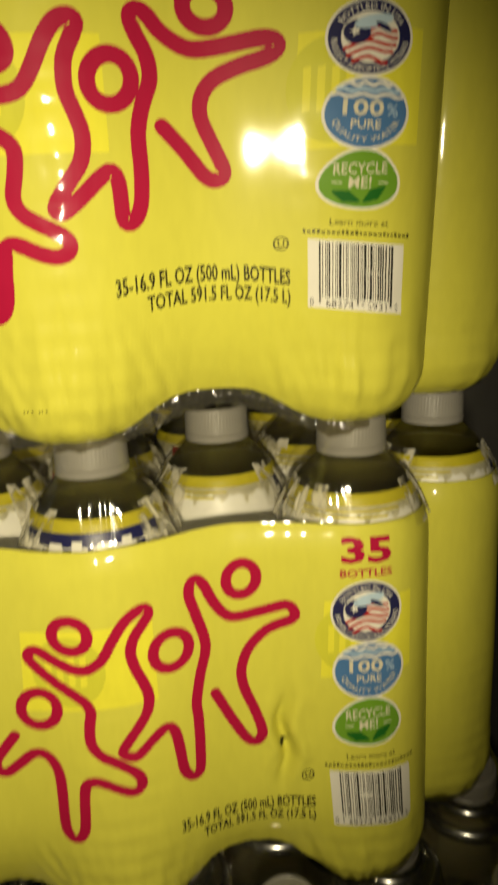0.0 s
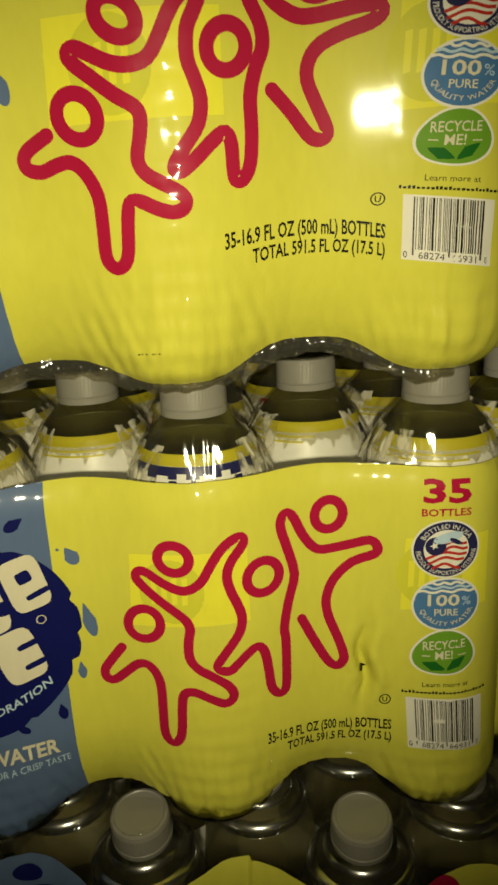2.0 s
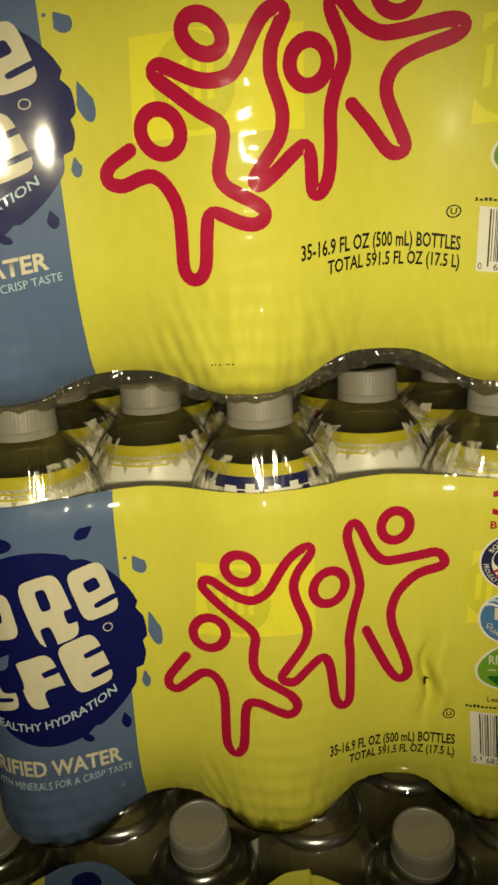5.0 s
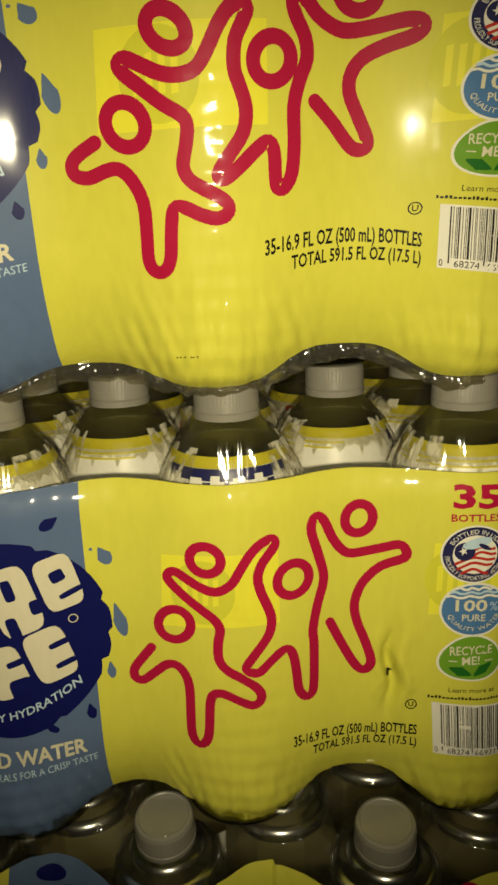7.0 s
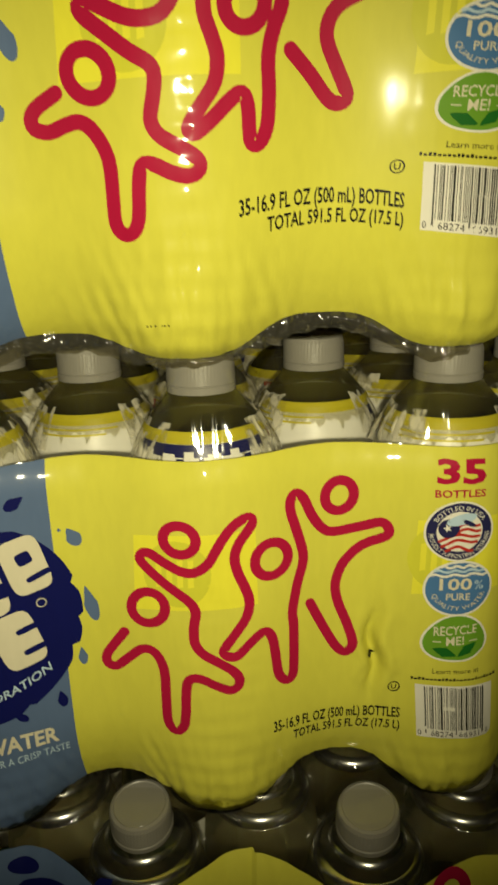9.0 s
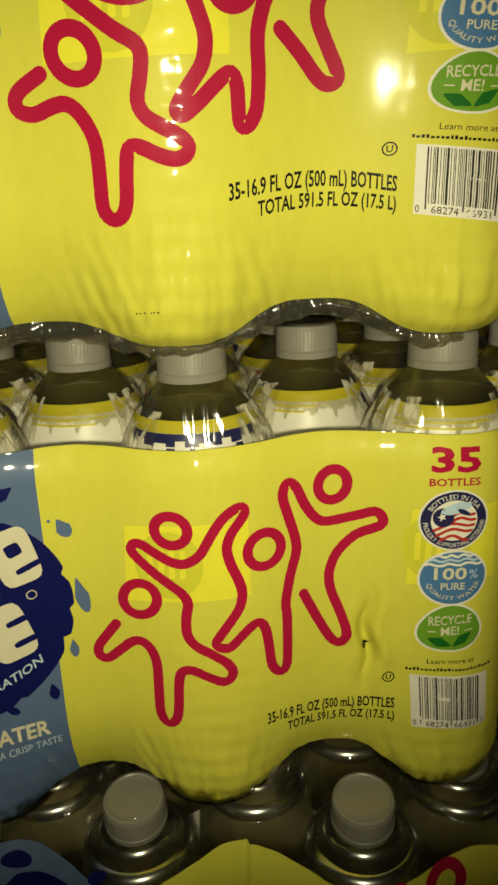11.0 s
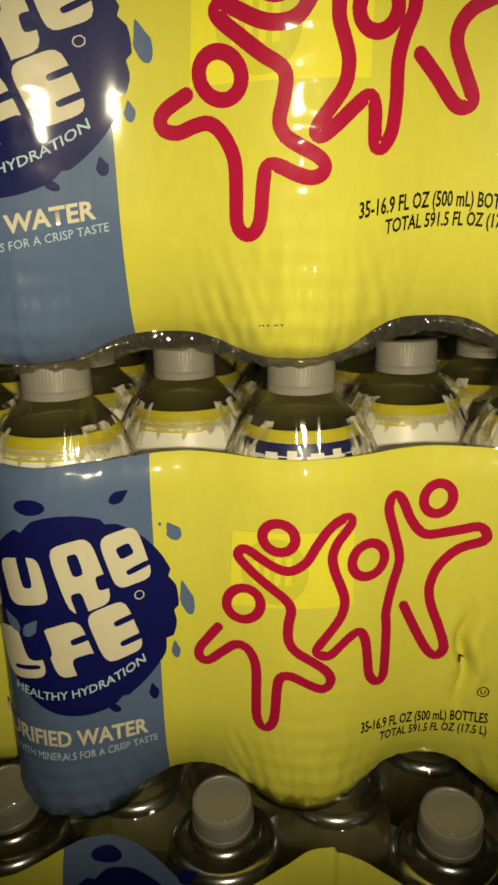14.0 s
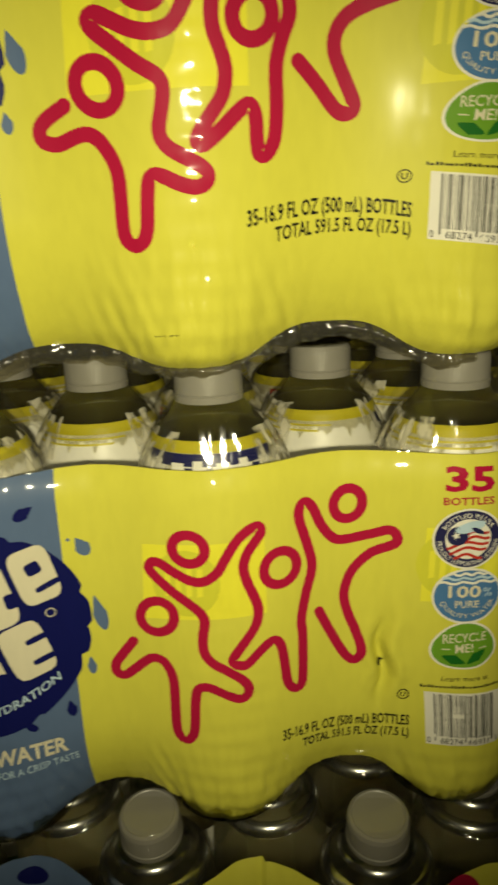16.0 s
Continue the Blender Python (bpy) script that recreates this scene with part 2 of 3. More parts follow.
class Case:
    """One wrapped case. Its own axes, in mm: x along its front from the middle bottle, y into the case, z up from its base."""

    def __init__(self, name, place, turn, label, top, seed, warp, sag=10.0, lean=0.0, shift=0.0, dent=None, rise=2.0):
        self.top, self.seed, self.warp, self.sag, self.lean, self.shift, self.dent, self.rise = top, seed, warp, sag, lean, shift, dent, rise
        self.thing = tagged(new(name), label, "bottled water case", "stacked cases")
        self.thing.matrix_world = pose(*place, 0, 0, turn)

    def wrinkle(self, x, z):
        """Folds of the shrunk wrap: broad dents all over, fine upright folds where it turns under."""
        s = self.seed * 7.3
        near = (1 - self.wave(x)) ** 2
        w = 0.8 * noise.noise((x * 0.018 + s, z * 0.014, s)) + near * (0.4 * noise.noise((x * 0.09, z * 0.045 + s, s)) + 0.16 * noise.noise((x * 0.22, z * 0.12 + s, s)))
        low, high = max(0.0, 1 - z / 56), max(0.0, (z - self.top + 22) / 22)
        w += low * (0.35 + near) * (2.3 * noise.noise((x * 0.15 + s, z * 0.045, s)) + 1.3 * noise.noise((x * 0.36 + s, z * 0.06, 3.1)) + 0.30 * math.sin(z * 0.7 + 2 * noise.noise((x * 0.05, s, 1.0))))
        w += low * 4 * self.wave(x) * (1 - self.wave(x)) * (2.3 * noise.noise((x * 0.30 + 0.10 * z, z * 0.035 + s, 8.0)) + 0.3 * noise.noise((x * 0.62, z * 0.06 + s, 9.0)))
        w += near * near * (0.18 * noise.noise((x * 0.05 + s, z * 0.30, 6.0)) + 0.13 * noise.noise((x * 0.10, z * 0.62 + s, 7.0)))
        if z < 105:                                 # the bottles' ribs press through
            w += near * near * min(1.0, (105 - z) / 20) * 0.13 * math.sin(2 * math.pi * z / 9)
        w += high * 0.6 * noise.noise((x * 0.12, z * 0.03, s + 5))
        if self.dent:
            u, v = x - self.dent[0], z - self.dent[1]
            fade = math.exp(-(v / 17) ** 2)
            u += 1.6 * math.sin(v * 0.22)
            w += fade * (6.5 * math.exp(-(u / 2.8) ** 2) - 2.6 * math.exp(-((u - 5) / 3.5) ** 2) - 1.2 * math.exp(-((u + 6) / 5) ** 2) + 1.2 * noise.noise((u * 0.3, v * 0.2, 4.0)) * math.exp(-(u / 11) ** 2))
        return w

    def inward(self, z):
        """How far the wrap lies behind its fullest line at a height."""
        d = 0.0
        if z < 21:
            q = min(1.0, (21 - z) / 21)
            d += 19 * (1 - math.sqrt(1 - q * q))
        if z > self.top - 13:
            d += 2.8 * ((z - self.top + 13) / 13) ** 2
        return d

    def wave(self, x):
        return (1 - math.cos(2 * math.pi * (x - self.shift) / PITCH)) / 2

    def front(self, x, z):
        """A point of the front of the wrap."""
        sag = self.sag * (0.82 if x > 0 else 1.04) + 26 * max(0.0, 1 - z / 60) ** 2
        last = PITCH + self.shift
        over = min(max(0.0, abs(x) - last), RADIUS * 0.97)
        bend = RADIUS - math.sqrt(RADIUS ** 2 - over ** 2) if over else sag * self.wave(x)
        return Vector((x, bend + self.inward(z) + self.wrinkle(x, z) - self.lean * (z - 20), z))

    def on(self, x, z, lift=0.25):
        """A place of the print, a little proud of the front."""
        x, z = self.warp(x, z)
        p = self.front(x, z)
        across, up = self.front(x + 0.8, z) - p, self.front(x, z + 0.8) - p
        return (p + across.cross(up).normalized() * lift) * MM

    def edge(self, x):
        """The height of the print's upper edge, which stands higher between the bottles."""
        return self.top + self.rise * self.wave(x) + 0.8 * noise.noise((x * 0.03, self.seed, 2.0))

    def base(self, x):
        """The height of the wrap's lower edge, which is drawn up between the bottles."""
        low, high = (4.0, 21) if self.dent else (1.5, 15)
        return low + (high if x > 0 else high * 0.67) * (lambda w: w * w * (3 - 2 * w))(self.wave(x))


def loop_side(shift):
    """The wrap's line round the end of the case, from the middle of the last front bottle to the middle of the back, as places and ways in."""
    line = []
    for a in range(-84, 1 if shift else 16, 6):
        c, s = math.cos(radians(a)), math.sin(radians(a))
        line.append((PITCH + shift + RADIUS * c, RADIUS + RADIUS * s, -c, -s))
    for a in () if shift else range(-128, 5, 7):
        c, s = math.cos(radians(a)), math.sin(radians(a))
        line.append((1.5 * PITCH + RADIUS * c, RADIUS + ROW + RADIUS * s, -c, -s))
    far, back = 1.5 * PITCH + RADIUS, 2 * RADIUS + 9 * ROW
    for n in range(1, 31):
        y = RADIUS + ROW + (back - 2 * RADIUS - ROW) * n / 30
        line.append((far - 5 * (0.5 - 0.5 * math.cos(2 * math.pi * (y - RADIUS - ROW) / (2 * ROW))), y, -1, 0))
    for a in range(15, 91, 15):
        c, s = math.cos(radians(a)), math.sin(radians(a))
        line.append((far - RADIUS + RADIUS * c, back - RADIUS + RADIUS * s, -c, -s))
    line.append((0.5 * PITCH, back, 0, -1))
    return line


def sheet(columns):
    """A bmesh from columns of points, each as long as the others."""
    bm = bmesh.new()
    rows = [[bm.verts.new(p) for p in c] for c in columns]
    for a, b in zip(rows, rows[1:]):
        for i in range(len(a) - 1):
            bm.faces.new((a[i], b[i], b[i + 1], a[i + 1]))
    return bm


STEPS = [i / 80 for i in range(81)]
BLUE_RIGHT, BLUE_LEFT = -65.3, -141.0


def film(case):
    """The printed wrap round the sides of a case: its yellow sheet and, as a part of it, the blue panel of the front."""
    def column(x):
        b = case.base(x)
        t = case.edge(x)
        return [case.front(x, b + (t - b) * s) * MM for s in STEPS]

    def side(x, y, ix, iy, mirror):
        out, b = [], 1.5
        for s in STEPS:
            z = b + (case.top - b) * s
            d = case.inward(z) + case.wrinkle(x + y, z) * 0.8
            out.append(Vector((mirror * (x + ix * d), y + iy * d - case.lean * (z - 20) * (y < 90), z)) * MM)
        return out

    left_x, right_x = (BLUE_LEFT + 13.7, BLUE_RIGHT + 13.7) if case.shift else (BLUE_LEFT, BLUE_RIGHT)
    last = PITCH + case.shift
    count = round((last - right_x) / 1.25)
    end = loop_side(case.shift)
    corner = [-last - RADIUS * math.cos(radians(a)) for a in range(-24, -85, -6)]
    wraps = left_x < -last                          # the blue reaches round the corner bottle
    yellow = [column(right_x + (last - right_x) * i / count) for i in range(count + 1)] + [side(*p, 1) for p in end]
    yellow += [side(*p, -1) for p in reversed(end[11:] if wraps else end)]
    start = -last if wraps else left_x
    yellow += [column(corner[0])] if wraps else [column(-last + (start + last) * i / 14) for i in range(15)]
    wrap = part("printed_film", sheet(yellow), YELLOW, case.thing, "glossy yellow printed shrink film, creased", True)
    blue = [column(x) for x in corner] if wraps else []
    blue += [column(start + (right_x - start) * i / 40) for i in range(41)]
    case.panel = part("blue_panel", sheet(blue), BLUE, case.thing, "slate blue printed panel", True)
    return wrap


# ---- print on the front ----


def ribbon(case, name, line, half, mat, parent, lift=0.3, closed=False, ends=(), fine=5):
    """A printed stroke of even width along a smooth line through the given places."""
    pts = [Vector(p) for p in line]
    smooth = []
    n = len(pts)
    for i in range(n if closed else n - 1):
        a, b, c, d = (pts[(i + k) % n] if closed else pts[min(max(i + k, 0), n - 1)] for k in (-1, 0, 1, 2))
        for k in range(fine):
            t = k / fine
            smooth.append(0.5 * (2 * b + (c - a) * t + (2 * a - 5 * b + 4 * c - d) * t * t + (3 * b - a - 3 * c + d) * t ** 3))
    if not closed:
        smooth.append(pts[-1])
    m = len(smooth)
    turns, tight = [], []
    for i in range(m):                              # how tightly the line bends, so that the stroke's inner side never folds
        a, b, c = (smooth[(i + k) % m] if closed else smooth[min(max(i + k, 0), m - 1)] for k in (-1, 0, 1))
        u, v = b - a, c - b
        angle = math.atan2(u.x * v.y - u.y * v.x, u.dot(v)) if u.length * v.length > 1e-9 else 0.0
        turns.append(angle)
        tight.append(min(1.0, 0.9 * 0.5 * (u.length + v.length) / max(abs(angle), 1e-6) / half))
    bends = [min(tight[max(0, i - 1):i + 2]) for i in range(m)]
    bm = bmesh.new()
    ring = []
    for i, p in enumerate(smooth):
        if closed:
            way = smooth[(i + 1) % m] - smooth[i - 1]
        else:
            way = smooth[min(i + 1, m - 1)] - smooth[max(i - 1, 0)]
        if way.length < 1e-6:
            way = Vector((1, 0))
        side = Vector((-way.y, way.x)).normalized() * half
        inner, outer = (bends[i], 1.0) if turns[i] > 0 else (1.0, bends[i])
        ring.append([bm.verts.new(case.on(*(p + side * k), lift)) for k in (inner, 0.33 * inner, -0.33 * outer, -outer)])
    for i in range(m if closed else m - 1):
        a, b = ring[i], ring[(i + 1) % m]
        for k in range(3):
            bm.faces.new((a[k], a[k + 1], b[k + 1], b[k]))
    for end in () if closed else ends:
        p, q = smooth[end], smooth[1 if end == 0 else -2]
        out = (p - q).normalized()
        across = Vector((-out.y, out.x))
        mid = bm.verts.new(case.on(*p, lift))
        arc = [bm.verts.new(case.on(*(p + (across * math.cos(a) + out * math.sin(a)) * half), lift)) for a in [math.pi * k / 8 for k in range(9)]]
        for k in range(8):
            bm.faces.new((mid, arc[k], arc[k + 1]))
    bmesh.ops.recalc_face_normals(bm, faces=bm.faces[:])
    return part(name, bm, mat, parent, "", True)


def disc(case, name, x, z, rx, rz, mat, parent, lift=0.3, turn=0.0, outline=None, rings=5, count=40):
    """A printed patch: an oval, or any rounded outline given as a radius for each angle."""
    bm = bmesh.new()
    c, s = math.cos(radians(turn)), math.sin(radians(turn))
    mid = bm.verts.new(case.on(x, z, lift))
    last = None
    for r in range(1, rings + 1):
        now = []
        for k in range(count):
            a = 2 * math.pi * k / count
            q = (outline(a) if outline else 1.0) * r / rings
            u, v = rx * q * math.cos(a), rz * q * math.sin(a)
            now.append(bm.verts.new(case.on(x + u * c - v * s, z + u * s + v * c, lift)))
        for k in range(count):
            if last:
                bm.faces.new((last[k], now[k], now[(k + 1) % count], last[(k + 1) % count]))
            else:
                bm.faces.new((mid, now[k], now[(k + 1) % count]))
        last = now
    return part(name, bm, mat, parent, "", True)


def drop(a):
    """A drop's outline: round below, drawn to a tip above."""
    return 1.0 if math.sin(a) < 0 else 1.0 / (abs(math.cos(a)) ** 1.2 + abs(math.sin(a)) ** 0.9)


def patch(case, name, corners, mat, parent, lift=0.3, n=6, m=4):
    """A printed four-sided patch, from its lower left corner round."""
    a, b, c, d = (Vector(p) for p in corners)
    cols = []
    for i in range(n + 1):
        t = i / n
        p, q = a.lerp(b, t), d.lerp(c, t)
        cols.append([case.on(*p.lerp(q, j / m), lift) for j in range(m + 1)])
    return part(name, sheet(cols), mat, parent, "", True)


def writing(case, name, text, place, mat, parent, lift=0.4, weight=0.0, names=None):
    """Printed words; place(u, v) gives the spot on the front for u along the words and v up, both from 0 to 1."""
    cu = bpy.data.curves.new(name, "FONT")
    cu.body, cu.resolution_u, cu.offset = text, 2, weight
    ob = new(name, cu)
    bpy.context.view_layer.update()
    me = bpy.data.meshes.new_from_object(ob.evaluated_get(bpy.context.evaluated_depsgraph_get()))
    bpy.data.objects.remove(ob)
    co = np.empty(len(me.vertices) * 3)
    me.vertices.foreach_get("co", co)
    co = co.reshape(-1, 3)
    x0, x1 = co[:, 0].min(), co[:, 0].max()
    y0, y1 = (co[:, 1].min(), co[:, 1].max()) if any(c in text for c in "(),") is False else (-0.02, 0.73)
    for v, (x, y, _) in zip(me.vertices, co):
        v.co = case.on(*place((x - x0) / (x1 - x0), (y - y0) / (y1 - y0)), lift)
    me.materials.clear()
    me.materials.append(mat)
    out = new(name, me)
    out.parent = parent
    return out


def straight(x0, z0, x1, z1, high, lean=0.0):
    return lambda u, v: (x0 + (x1 - x0) * u + lean * v * high, z0 + (z1 - z0) * u + v * high)


def arched(x, z, r, start, end, high, flat=1.0):
    """Along an arc round (x, z), from one angle to another in degrees; letters stand outwards when the angles fall, inwards when they rise."""
    def place(u, v):
        a = radians(start + (end - start) * u)
        q = r + (v * high if end < start else -v * high)
        return x + q * math.cos(a), z + q * math.sin(a) * flat
    return place


CHILD = [(-39.4, 100.6), (-44.8, 93.9), (-48.1, 89.2), (-47.9, 85), (-44.3, 83.6), (-38.7, 87.8), (-32.7, 92.5), (-28, 92.2),
    (-24.7, 87.7), (-23.3, 80.8), (-23.5, 68.9), (-23.4, 56.8), (-20.2, 52.2), (-16.7, 54.8), (-15.4, 61), (-14.5, 72.9), (-12.9, 78.8),
    (-8.3, 79.7), (-0.9, 75.7), (4.6, 73.4), (8, 75), (8.6, 78.9), (5.7, 83.2)]
SMALL = [(5.7, 83.2), (-0.4, 87.8), (-6.5, 92.1), (-9.5, 97.5), (-9.4, 105.2), (-8.3, 111.7), (-10.3, 116.3), (-15, 120.4), (-22.1, 126.3),
    (-27.5, 131.7), (-30, 135.3), (-28.8, 138.1), (-25.6, 138.1), (-20.4, 134.6), (-13.7, 130.8), (-8, 130.1), (-2.2, 133.7), (1.7, 140.1),
    (6.7, 147.4), (11.8, 151.5), (15.7, 152.5), (16.6, 149.8), (14.5, 146.4), (10.9, 141.7), (8.8, 135.6), (10, 128.5), (12.7, 121.4),
    (14.3, 114.9), (12.8, 107.8), (7.5, 100.2), (3.1, 94.2)]
TALL = [(3.1, 94.2), (2.7, 91.5), (5.2, 89.9), (8.7, 90.1), (13.9, 95), (18.4, 98.7), (21.5, 99.2), (23.7, 95.4), (24.9, 87.1), (26, 77.5),
    (29.1, 73.5), (32.1, 74.9), (33, 82.1), (33.2, 99.7), (32.8, 106.6), (35.1, 118.9), (38.1, 130.9), (35.5, 143.1), (32.8, 153),
    (33.4, 158.1), (35.7, 159.9), (38.7, 157.1), (41.9, 149.6), (46.2, 143.3), (51.3, 141), (63.4, 143), (71.1, 144.8), (74.2, 142.2),
    (73.3, 138.4), (63.5, 134.4), (55.8, 126.9), (52.5, 119.4), (52, 113.6), (53.5, 106.7), (56.6, 98.6), (59.3, 89.7), (58.8, 85.5),
    (55.9, 83.4), (52, 86.5), (46.4, 96.9), (40.7, 109.1)]
RINGS = [(-28.2, 113, 7, 7.6, -35), (-13.2, 144.5, 6.7, 6.2, -25), (24.3, 132.5, 6.9, 7.6, -30), (53.8, 157.1, 6, 6.8, -20)]


# the same drawing on the upper case, drawn out sideways by the shrinking
CHILD_SHRUNK = [(-39.4, 94.6), (-46.2, 90.7), (-48.7, 87.5), (-47.8, 84.2), (-42.9, 83), (-36.9, 85), (-31.8, 85.5), (-27.3, 81.8),
    (-23.6, 73.8), (-23.2, 63), (-23.2, 53.1), (-20.7, 49.1), (-17.2, 49.6), (-14.9, 54.3), (-13.9, 65.2), (-12.5, 71.1), (-8.9, 71.5),
    (-2.9, 68.7), (2.5, 67.3), (6.1, 68.4), (7.2, 71.2), (4.9, 74)]
SMALL_SHRUNK = [(4.9, 74), (-1, 77.2), (-6.3, 80.6), (-8.4, 85.2), (-7, 92), (-6.2, 97.8), (-7.8, 101.3), (-14.1, 105.2), (-21.6, 111),
    (-27.4, 115.7), (-28.7, 118.6), (-26.1, 119.9), (-21, 117.6), (-14.6, 114.6), (-8.3, 113.7), (-2.2, 115.6), (1.9, 121.2), (5.5, 127.7),
    (9.4, 132.7), (13.4, 134.2), (15.4, 132.6), (13.8, 128.8), (11.1, 123.2), (10.6, 115.3), (12.5, 109.4), (14.3, 102.9), (13.2, 95.7),
    (9, 89.6), (4.8, 84)]
TALL_SHRUNK = [(4.8, 84), (3.9, 81.3), (6.2, 80.5), (11.6, 84.5), (18.5, 90.7), (22.2, 92.5), (24, 88.8), (24.3, 81), (25, 77.2),
    (27.6, 77.3), (30.4, 82.3), (31.3, 92.5), (31.2, 103.6), (33.3, 112), (35.9, 118.5), (35.3, 124.9), (32.2, 131), (31.1, 135.1),
    (33, 136.9), (36.2, 135.6), (39.5, 131.8), (44.9, 128.3), (50.3, 126.9), (59.4, 127.9), (69.6, 129.4), (74.6, 128.8), (75.8, 126.7),
    (72.4, 124.3), (63.5, 122), (55.8, 118.8), (51.8, 114.2), (51.1, 108.3), (54.3, 100.8), (57.8, 93.4), (57.7, 90.4), (54.6, 89.4),
    (51.1, 91.4), (45.3, 98.6), (38.8, 105.4)]
RINGS_SHRUNK = [(-27.8, 99.6, 7.6, 6.6, -50), (-11.5, 127.4, 7.2, 5.2, -35), (23.7, 118.1, 6.4, 7, -30), (53.7, 138.2, 6.6, 5.4, -10)]


def motif(case, wrap):
    """The crimson line drawing on the yellow field."""
    shrunk, held = case.warp is in_groups, case.warp
    if shrunk:
        case.warp = as_drawn
    parts = (CHILD_SHRUNK, SMALL_SHRUNK, TALL_SHRUNK) if shrunk else (CHILD, SMALL, TALL)
    ribbon(case, "outline_motif", parts[0] + parts[1][1:] + parts[2][1:], 2.45 if shrunk else 2.15, CRIMSON, wrap, ends=(0, -1), fine=3)
    for x, z, rx, rz, turn in RINGS_SHRUNK if shrunk else RINGS:
        c, s = math.cos(radians(turn)), math.sin(radians(turn))
        line = []
        for k in range(16):
            u, v = rx * math.cos(k * math.pi / 8), rz * math.sin(k * math.pi / 8)
            line.append((x + u * c - v * s, z + u * s + v * c))
        ribbon(case, "outline_ring", line, 2.45 if shrunk else 2.15, CRIMSON, wrap, closed=True, fine=3)
    case.warp = held


def seals(case, wrap):
    """The count, the three round seals, the code and the contents lines."""
    if not case.shift:
        writing(case, "count_number", "35", straight(92.8, 162, 113, 161.4, 10.6), CRIMSON, wrap, weight=0.035)
        writing(case, "count_word", "BOTTLES", straight(92.2, 156.2, 113.1, 155.8, 3.4), CRIMSON, wrap, weight=0.02)
    # origin seal
    x, z = 102.8, 141.0
    disc(case, "seal_rim", x, z, 14.6, 13.4, WHITE, wrap, 0.28)
    origin = disc(case, "origin_seal", x, z, 13.7, 12.6, SEAL_NAVY, wrap, 0.36)
    disc(case, "seal_field", x, z, 9.6, 8.9, WHITE, wrap, 0.44)
    for k, high in enumerate((2.6, 0.2, -2.2, -4.6, -6.6)):
        half = math.sqrt(max(4.0, 9.2 ** 2 - high ** 2 * 1.1)) * 0.98
        line = [(x - half * (0.35 if k < 2 else 1) + (half * (1.35 if k < 2 else 2)) * i / 6, z + high - 1.1 + 1.1 * math.sin(i * 1.05 - 1.1) + 0.35 * i * (k < 4)) for i in range(7)]
        ribbon(case, "flag_stripe", line, 0.62, RED, wrap, 0.52, fine=2)
    disc(case, "flag_corner", x - 4.6, z + 1.6, 4.4, 4.2, SEAL_NAVY, wrap, 0.58, rings=2, count=20)
    disc(case, "flag_star", x - 5.2, z + 1.8, 1.9, 1.9, WHITE, wrap, 0.66, rings=1, count=10, outline=lambda a: 1.0 if round(a / (math.pi / 5)) % 2 else 0.45)
    disc(case, "wing_shape", x + 0.6, z + 5.4, 6.4, 2.3, PALE, wrap, 0.62, 14, rings=2, count=20)
    disc(case, "wing_tip", x + 3.8, z + 3.6, 3.0, 1.0, SEAL_NAVY, wrap, 0.7, -28, rings=2, count=16)
    writing(case, "seal_line", "BOTTLED IN USA", arched(x, z, 10.3, 152, 28, 2.2, 0.92), WHITE, wrap, 0.5)
    writing(case, "seal_line", "PROUDLY SUPPORTING VETERANS", arched(x, z, 12.9, 184, 356, 2.1, 0.92), WHITE, wrap, 0.5)
    # purity seal
    x, z = 103.6, 114.6
    disc(case, "seal_rim", x, z, 15.0, 13.2, WHITE, wrap, 0.26)
    disc(case, "purity_seal", x, z, 14.0, 12.2, SEAL_BLUE, wrap, 0.36)
    for k in range(3):
        y = z + 10.4 - 2.0 * k
        half = 14.2 * math.sqrt(max(0.05, 1 - ((y - z) / 12.6) ** 2))
        ribbon(case, "wave_line", [(x - half + 2 * half * i / 10, y + 0.55 * math.sin(i * 1.9)) for i in range(11)], 0.55, (WHITE, PALE, WHITE)[k], wrap, 0.46, fine=3)
    writing(case, "seal_line", "100", straight(x - 8.2, z - 0.6, x + 5.6, z - 0.9, 5.8), CREAM, wrap, 0.5, 0.02)
    writing(case, "seal_line", "%", straight(x + 6.6, z - 0.6, x + 10.6, z - 0.8, 4.2), PALE, wrap, 0.5)
    writing(case, "seal_line", "PURE", straight(x - 5.2, z - 5.4, x + 5.0, z - 5.6, 3.3), CREAM, wrap, 0.5, 0.01)
    writing(case, "seal_line", "QUALITY WATER", arched(x, z, 12.3, 194, 346, 2.7, 0.87), CREAM, wrap, 0.5)
    # recycling seal
    x, z = 103.2, 90.2
    disc(case, "seal_rim", x, z, 14.8, 11.6, WHITE, wrap, 0.26, outline=lambda a: 1 - 0.05 * math.sin(3 * a + 0.4))
    disc(case, "recycling_seal", x, z, 13.7, 10.7, GREEN, wrap, 0.36, outline=lambda a: 1 - 0.05 * math.sin(3 * a + 0.4))
    writing(case, "seal_line", "RECYCLE", straight(x - 9.4, z + 2.0, x + 9.2, z + 2.6, 4.4), CREAM, wrap, 0.5, 0.01)
    writing(case, "seal_line", "ME!", straight(x - 4.0, z - 2.9, x + 3.8, z - 2.7, 4.2), CREAM, wrap, 0.5, 0.01)
    for s in (-1, 1):
        ribbon(case, "seal_dash", [(x + s * 6.2, z - 0.9), (x + s * 9.8, z - 0.7)], 0.22, CREAM, wrap, 0.5)
    disc(case, "leaf_print", x - 4.6, z - 6.0, 5.6, 2.5, DEEP_GREEN, wrap, 0.5, -22, rings=2, count=20, outline=lambda a: 1 / (abs(math.cos(a)) + abs(math.sin(a)) ** 1.4))
